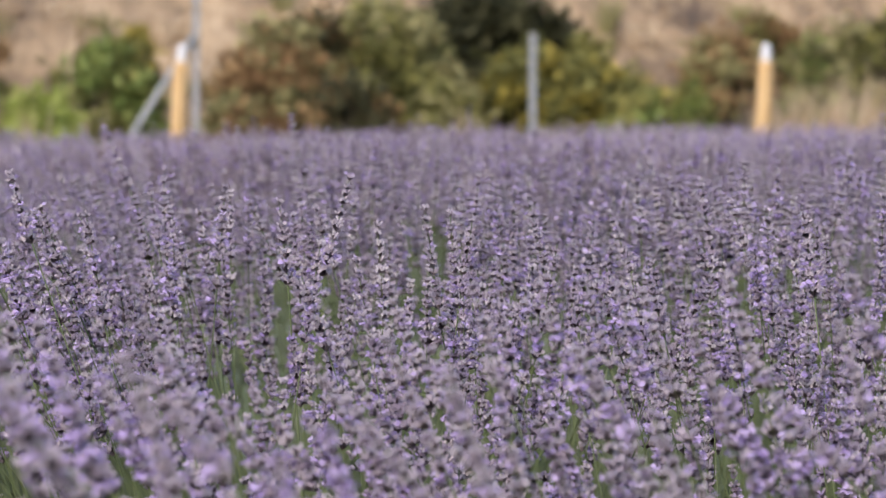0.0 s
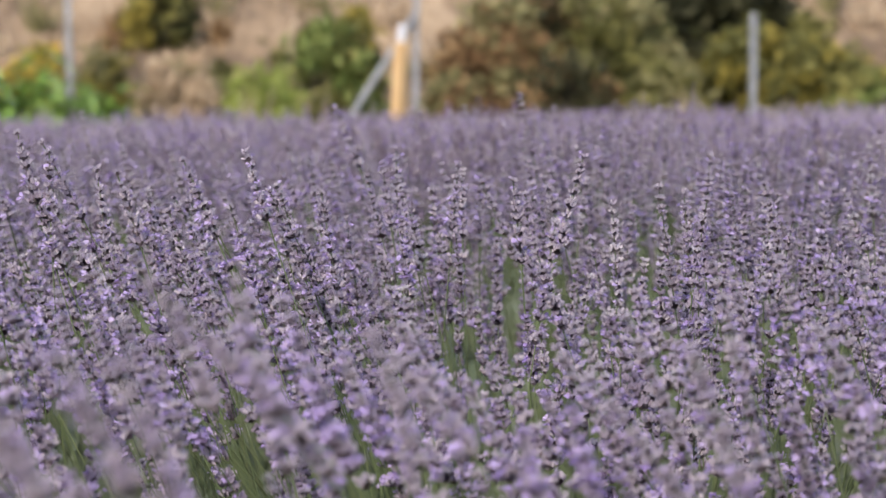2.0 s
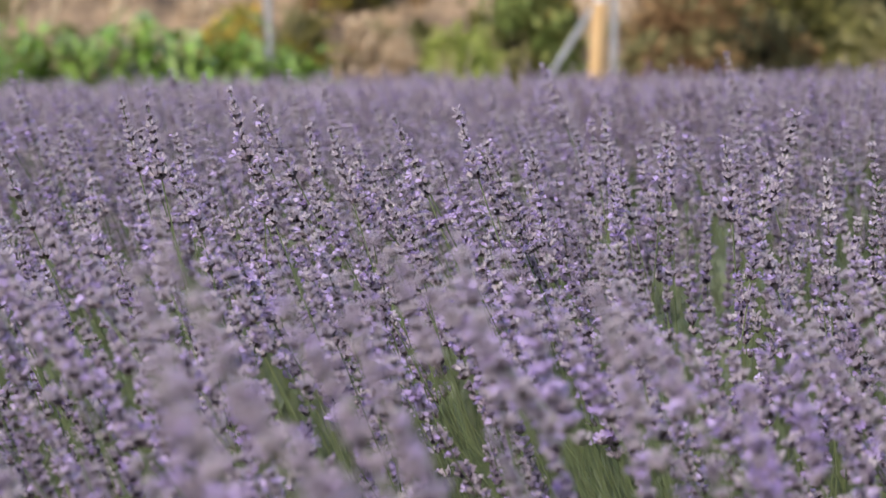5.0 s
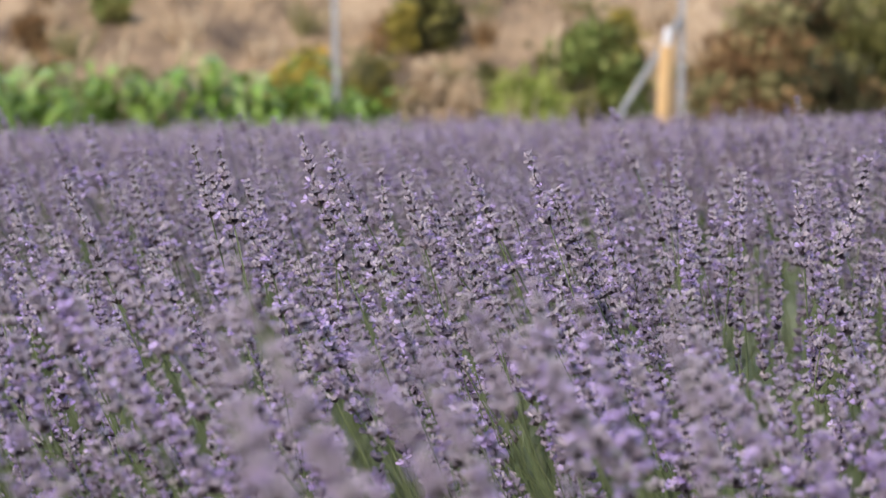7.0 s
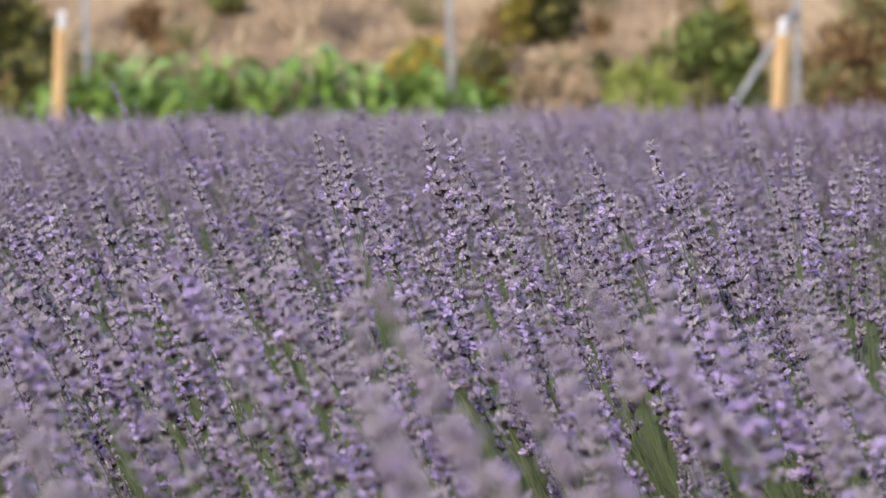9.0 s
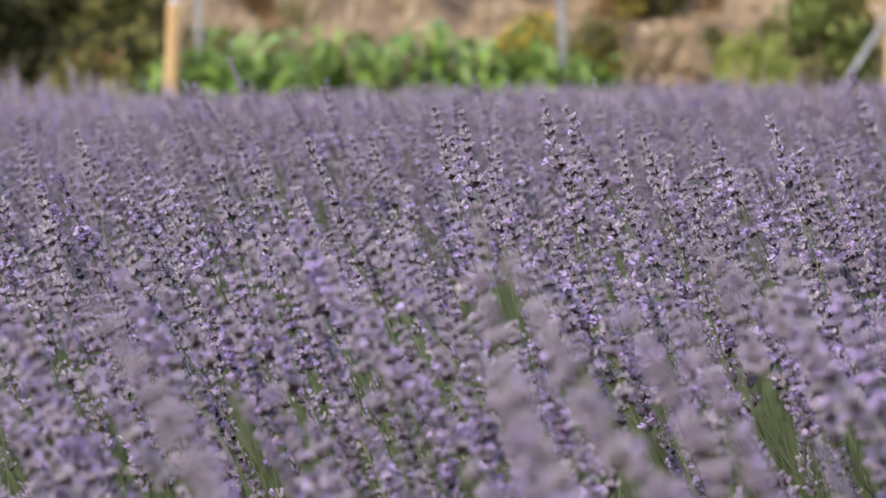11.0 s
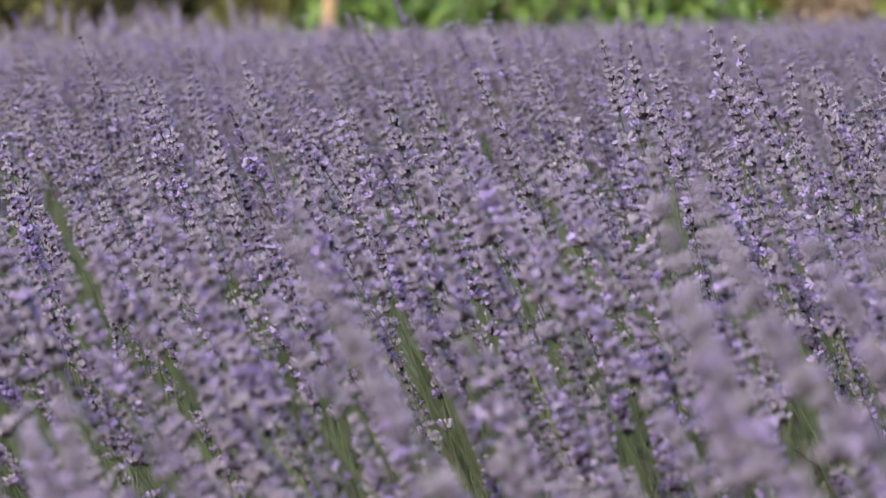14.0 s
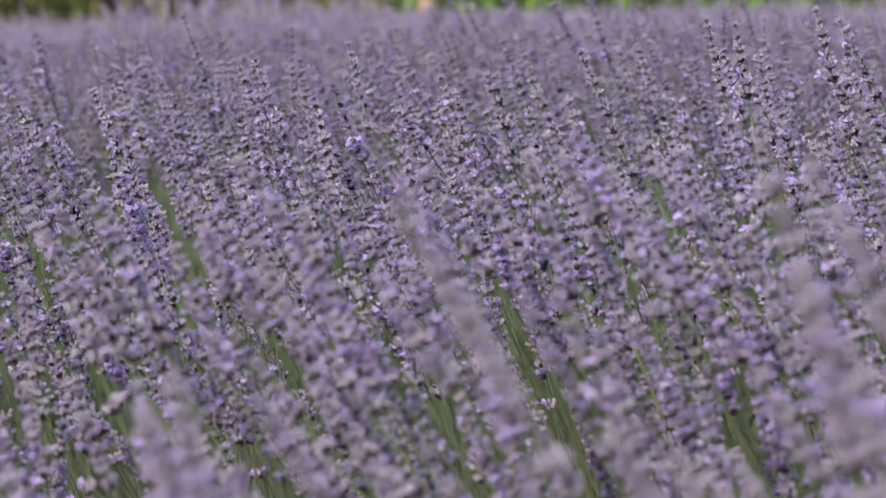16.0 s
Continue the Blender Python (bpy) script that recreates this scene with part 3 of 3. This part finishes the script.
# ---- shrubs, dry grass and weeds on the bank ----
def shrub(across, d, top, wide, kind, r, label, leaves=2200, leaf=0.035, low=0.0, deep=0.8, second=None):
    """Branches from the foot, and a crown of small leaves in uneven clumps. top: its drop below level; low: how far the crown starts above the ground."""
    p = spot(across, d)
    h = max(0.12, level(top, d) - p.z)
    rad = wide / F * d / 2
    root = tagged(new("shrub"), label, "shrub", "shrubs on the bank")
    root.location = p
    s = Soup()
    clumps = []
    for i in range(16):
        a, q = r.uniform(0, 6.283), r.uniform(0.2, 0.95)
        end = np.array((rad * q * math.cos(a), rad * deep * q * math.sin(a), low * h + (1 - low) * h * (0.35 + 0.55 * math.sqrt(1 - q * q) * r.uniform(0.7, 1.1))))
        mid = end * (0.35, 0.35, 0.55) + r.normal(0, 0.03, 3)
        s.add(*tube([(r.normal(0, 0.03), r.normal(0, 0.03), -0.03), mid, end], [0.014, 0.009, 0.003], 5), 0)
        clumps.append(end)
    part("branchwork", np_mesh("branchwork", *s.arrays(), (M_BARK,)), root)
    for _ in range(50):
        a, e = r.uniform(0, 6.283), r.uniform(0, 1)
        q = math.sqrt(1 - e * e) * r.uniform(0.75, 1.0)
        clumps.append(np.array((rad * q * math.cos(a), rad * deep * q * math.sin(a), low * h + (1 - low) * h * (0.08 + 0.84 * e * r.uniform(0.8, 1.05)))))
    s = Soup()
    each = int(leaves * 1.7) // len(clumps)
    for c in clumps:
        size = r.uniform(0.10, 0.2) * rad + 0.04
        slot = 1 if second and r.random() < 0.45 * (0.4 + c[2] / h) else 0
        pts = c + r.normal(0, 1, (each, 3)) * size * (0.62, 0.62, 0.5)
        pts[:, 2] = np.clip(pts[:, 2], 0.0, h * 1.02)
        for q in pts:
            w = r.normal(0, 1, 3) + (0, 0, 0.6)
            w /= np.linalg.norm(w)
            t = np.cross(w, r.normal(0, 1, 3))
            t /= np.linalg.norm(t) + 1e-6
            ln = leaf * 1.8 * r.uniform(0.7, 1.5)
            s.add([q, q + w * ln * 0.5 + t * ln * 0.3, q + w * ln, q + w * ln * 0.5 - t * ln * 0.3], [(0, 1, 2), (0, 2, 3)], slot)
    mats = (FOLIAGE[kind],) + ((FOLIAGE[second],) if second else ())
    part("crown", np_mesh("crown", *s.arrays(), mats), root)


def grass_clump(across, d, top, wide, r, m=M_STRAW, label="clump of pale dry straw-coloured grass", n=150, plume=False):
    p = spot(across, d)
    h = max(0.2, level(top, d) - p.z)
    rad = wide / F * d / 2
    root = tagged(new("grass_clump"), label, "grass", "grass clumps on the bank")
    root.location = p
    s = Soup()
    for _ in range(n):
        a, q = r.uniform(0, 6.283), math.sqrt(r.random())
        b = r.uniform(0, 6.283)
        foot = (rad * 0.45 * q * math.cos(a), rad * 0.45 * q * math.sin(a), -0.02)
        way = (0.5 * q * math.cos(a) * rad / h + r.normal(0, 0.06), 0.5 * q * math.sin(a) * rad / h + r.normal(0, 0.06), 1)
        s.add(*blade(foot, way, (math.cos(b), math.sin(b), 0), h * r.uniform(0.6, 1.08), r.uniform(0.012, 0.028), r.uniform(0.1, 0.7), 4), 0)
    part("tuft", np_mesh("tuft", *s.arrays(), (m,)), root)
    if plume:
        for _ in range(plume):
            a = r.uniform(-1, 1)
            x, z = rad * a * 0.7, h * r.uniform(0.8, 1.05)
            t = Soup()
            t.add(*tube([(x * 0.5, 0, h * 0.3), (x * 0.9, 0, z * 0.85), (x, 0, z), (x * 1.1 + 0.02, 0, z + 0.06), (x * 1.15 + 0.03, 0, z + 0.12)], [0.003, 0.003, 0.02, 0.026, 0.004], 6), 0)
            part("seed_head", np_mesh("seed_head", *t.arrays(), (M_STRAW,)), root, "pale feathery seed head")


r5 = np.random.default_rng(3)
# behind the maize
shrub(-245, 21.6, -376, 130, "orange", r5, "low shrub with orange-yellow flowers behind the maize", 1300, 0.03, second="gold")
shrub(-130, 21.7, -366, 130, "sage", r5, "yellowish olive weedy shrub at the end of the maize", 1500, 0.03, second="gold")
shrub(-30, 21.5, -333, 78, "straw", r5, "soft heap of pale dry grass past the maize", 1500, 0.03)
grass_clump(-30, 21.4, -310, 110, r5, n=24, plume=1)
shrub(15, 22.1, -335, 110, "brown", r5, "dry reddish-brown weeds behind pale grass", 600, 0.03, second="sage")
shrub(42, 21.4, -316, 60, "straw", r5, "low heap of pale dry grass by a lime-green bush", 1100, 0.03)
grass_clump(45, 21.3, -298, 80, r5, n=20)
# dry weeds among and behind the thin end of the maize
shrub(-800, 22.0, -352, 130, "brown", r5, "dry brown weedy scrub behind the maize", 700, 0.03, second="sage")
shrub(-690, 22.2, -366, 110, "brown", r5, "dry brown weedy scrub behind the maize", 550, 0.03, second="sage")
for ax, top in ((-850, -345), (-745, -352), (-640, -362), (-560, -350), (-470, -345)):
    grass_clump(ax, 21.6, top, 90, r5, label="dry reedy grass with pale seed heads by the maize", n=12, plume=2)
# between the maize and the strutted post
shrub(136, 21.5, -313, 160, "lime", r5, "low rounded lime-green bush", 2600, 0.03)
shrub(255, 22.4, -408, 190, "green", r5, "rounded grey-green bush on the bank", 3400, 0.04, second="olive")
shrub(75, 22.3, -340, 60, "sage", r5, "grey-green weeds behind a lime-green bush", 700, 0.03, second="olive")
grass_clump(203, 21.5, -376, 34, r5, n=6, plume=1)
grass_clump(255, 21.3, -336, 36, r5, n=7)
# stands for the shade at the green bush's lower right, as near-black leaves
shrub(318, 22.6, -368, 70, "dark", r5, "near-black scrub standing for the shaded side of a bush at the foot of the bank", 1200)
shrub(312, 23.6, -424, 50, "gold", r5, "small golden-green shrub on the bank", 700)
grass_clump(120, 21.2, -300, 60, r5, n=30)
# on the bank above the maize
shrub(-27, 25.05, -452, 92, "olive", r5, "dark olive bush on the bank", 2200, 0.04, second="dark")
shrub(-66, 24.9, -432, 40, "gold", r5, "small golden shrub beside a dark bush", 500, 0.03)
# a shadow under the olive bush, built as near-black scrub
shrub(-40, 25.0, -385, 34, "dark", r5, "near-black scrub standing for the shadow below a bush", 900)
shrub(-579, 25.9, -462, 46, "olive", r5, "small dark green shrub on the bank", 900, second="green")
shrub(-720, 25.3, -402, 42, "brown", r5, "small dry brown shrub on the bank", 500)
# right of the strutted post
shrub(560, 22.6, -430, 240, "brown", r5, "dry rust-brown bush beside the fence", 3600, 0.04, second="sage")
shrub(480, 22.0, -290, 150, "brown", r5, "low dry brown scrub at the fence", 1400, second="sage")
shrub(640, 23.1, -445, 220, "brown", r5, "dusty brown bush among the scrub", 2800, 0.04, second="dark")
shrub(745, 23.2, -455, 300, "olive", r5, "large dusty olive-tan bush on the bank", 4800, 0.045, second="sage")
shrub(690, 22.0, -330, 230, "brown", r5, "low dry brown scrub at the fence", 2000, second="dark")
shrub(845, 22.1, -345, 160, "sage", r5, "dusty yellow-green scrub at the fence", 1800, second="olive")
# deep shade above the yellow bushes, built as a near-black bush
shrub(925, 24.4, -475, 280, "dark", r5, "near-black dense bush standing for deep shade on the bank", 4200, 0.06)
shrub(990, 22.5, -390, 190, "gold", r5, "yellow-olive bush by the steel post", 3000, 0.04, second="olive")
shrub(1120, 22.4, -378, 220, "gold", r5, "yellow-olive bush on the bank", 2600, 0.04, second="olive")
shrub(1180, 22.1, -320, 130, "olive", r5, "low dark green bush at the foot of the bank", 1500, second="green")
shrub(1100, 23.8, -415, 90, "olive", r5, "dark green bush on the bank", 1000)
shrub(1285, 22.2, -338, 64, "green", r5, "small green bush at the fence", 1300, second="olive")
shrub(1500, 22.4, -415, 110, "green", r5, "tall green weeds beside the wooden post", 1500, second="sage")
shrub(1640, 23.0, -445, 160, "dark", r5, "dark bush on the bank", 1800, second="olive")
shrub(1330, 24.2, -420, 150, "brown", r5, "dry brown scrub on the bank", 1500, second="sage")
shrub(1420, 24.8, -440, 130, "brown", r5, "dry brown scrub high on the bank", 1300, second="olive")
shrub(1560, 24.0, -440, 130, "olive", r5, "tall olive-green weeds on the bank", 1400, second="sage")
grass_clump(1440, 21.4, -330, 120, r5)
grass_clump(1560, 21.5, -345, 160, r5, n=220)
grass_clump(893, 20.9, -285, 40, r5, n=40)
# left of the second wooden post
# dark scrub and bush whose leaf colour also holds their shade
shrub(-935, 21.8, -325, 150, "dark", r5, "low dark scrub at the field's edge with shade in its leaf colour", 1800, 0.04, second="olive")
shrub(-960, 22.6, -425, 250, "dark", r5, "big dark bush on the bank with shade in its leaf colour", 4200, 0.05, second="olive")
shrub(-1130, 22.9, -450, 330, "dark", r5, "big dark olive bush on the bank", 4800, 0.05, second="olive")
shrub(-1330, 22.5, -400, 260, "olive", r5, "dark olive bush on the bank", 3200, 0.045, second="dark")
shrub(-1540, 22.3, -360, 260, "olive", r5, "olive-green bush at the field's edge", 3000, 0.04, second="green")
shrub(-1010, 21.7, -300, 170, "brown", r5, "low dry brown scrub at the field's edge", 1100, second="olive")
for ax, top in ((-1180, -300), (-1080, -285), (-980, -290), (-915, -280), (-850, -270), (-780, -275), (-1290, -290), (-1400, -280)):
    grass_clump(ax, 20.95, top, 130, r5, FOLIAGE["lime" if ax > -1000 else "sage"], "tuft of green and straw-coloured grass at the field's edge", 34)


r6 = np.random.default_rng(29)
for _ in range(90):
    d = 23.0 + 4.2 * r6.random()
    across = r6.uniform(-1650, 1700)
    base = spot(across, d).z
    h = r6.uniform(0.14, 0.34)
    top = -297 - (base + h - EYE_Z) / d * F
    grass_clump(across, d, top, r6.uniform(50, 120), r6, (M_STRAW, M_STRAW, FOLIAGE["brown"], FOLIAGE["sage"])[int(r6.integers(4))],
                "dry weedy grass tuft on the bank", 50)


def bank_grass():
    """Dry grass all over the bank, thicker in patches."""
    s = Soup()
    r = np.random.default_rng(17)
    for _ in range(16000):
        x, y = r.uniform(-8.5, 8.5), 21.2 + 9 * r.random() ** 1.3
        if noise.noise((x * 0.8, y * 0.8, 2.0)) + r.uniform(-0.5, 0.5) < -0.05:
            continue
        b = r.uniform(0, 6.283)
        s.add(*blade((x, y, ground_z(x, y) - 0.01), (r.normal(0, 0.35), r.normal(0, 0.35), 1), (math.cos(b), math.sin(b), 0),
                     r.uniform(0.07, 0.24), r.uniform(0.008, 0.018), r.uniform(0.2, 0.9), 2), int(r.random() < 0.4))
    tagged(new("dry_grass", np_mesh("dry_grass", *s.arrays(), (M_STRAW, FOLIAGE["brown"]))), "short dry straw-coloured grass over the bank", "grass", kind="stuff")
    s = Soup()
    for _ in range(700):
        x, y = r.uniform(-8.5, 8.5), r.uniform(22, 29)
        q, z = r.uniform(0.015, 0.07), ground_z(x, y)
        k = 6
        vs = [(x, y, z + q * 0.7)] + [(x + q * r.uniform(0.7, 1.3) * math.cos(6.283 * i / k), y + q * r.uniform(0.7, 1.3) * math.sin(6.283 * i / k), z - 0.02 + q * 0.2) for i in range(k)]
        s.add(vs, [(0, 1 + i, 1 + (i + 1) % k) for i in range(k)], 0)
    tagged(new("stones", np_mesh("stones", *s.arrays(), (M_BANK,))), "small pale stones and clods on the dry bank", "stone", kind="stuff")


bank_grass()
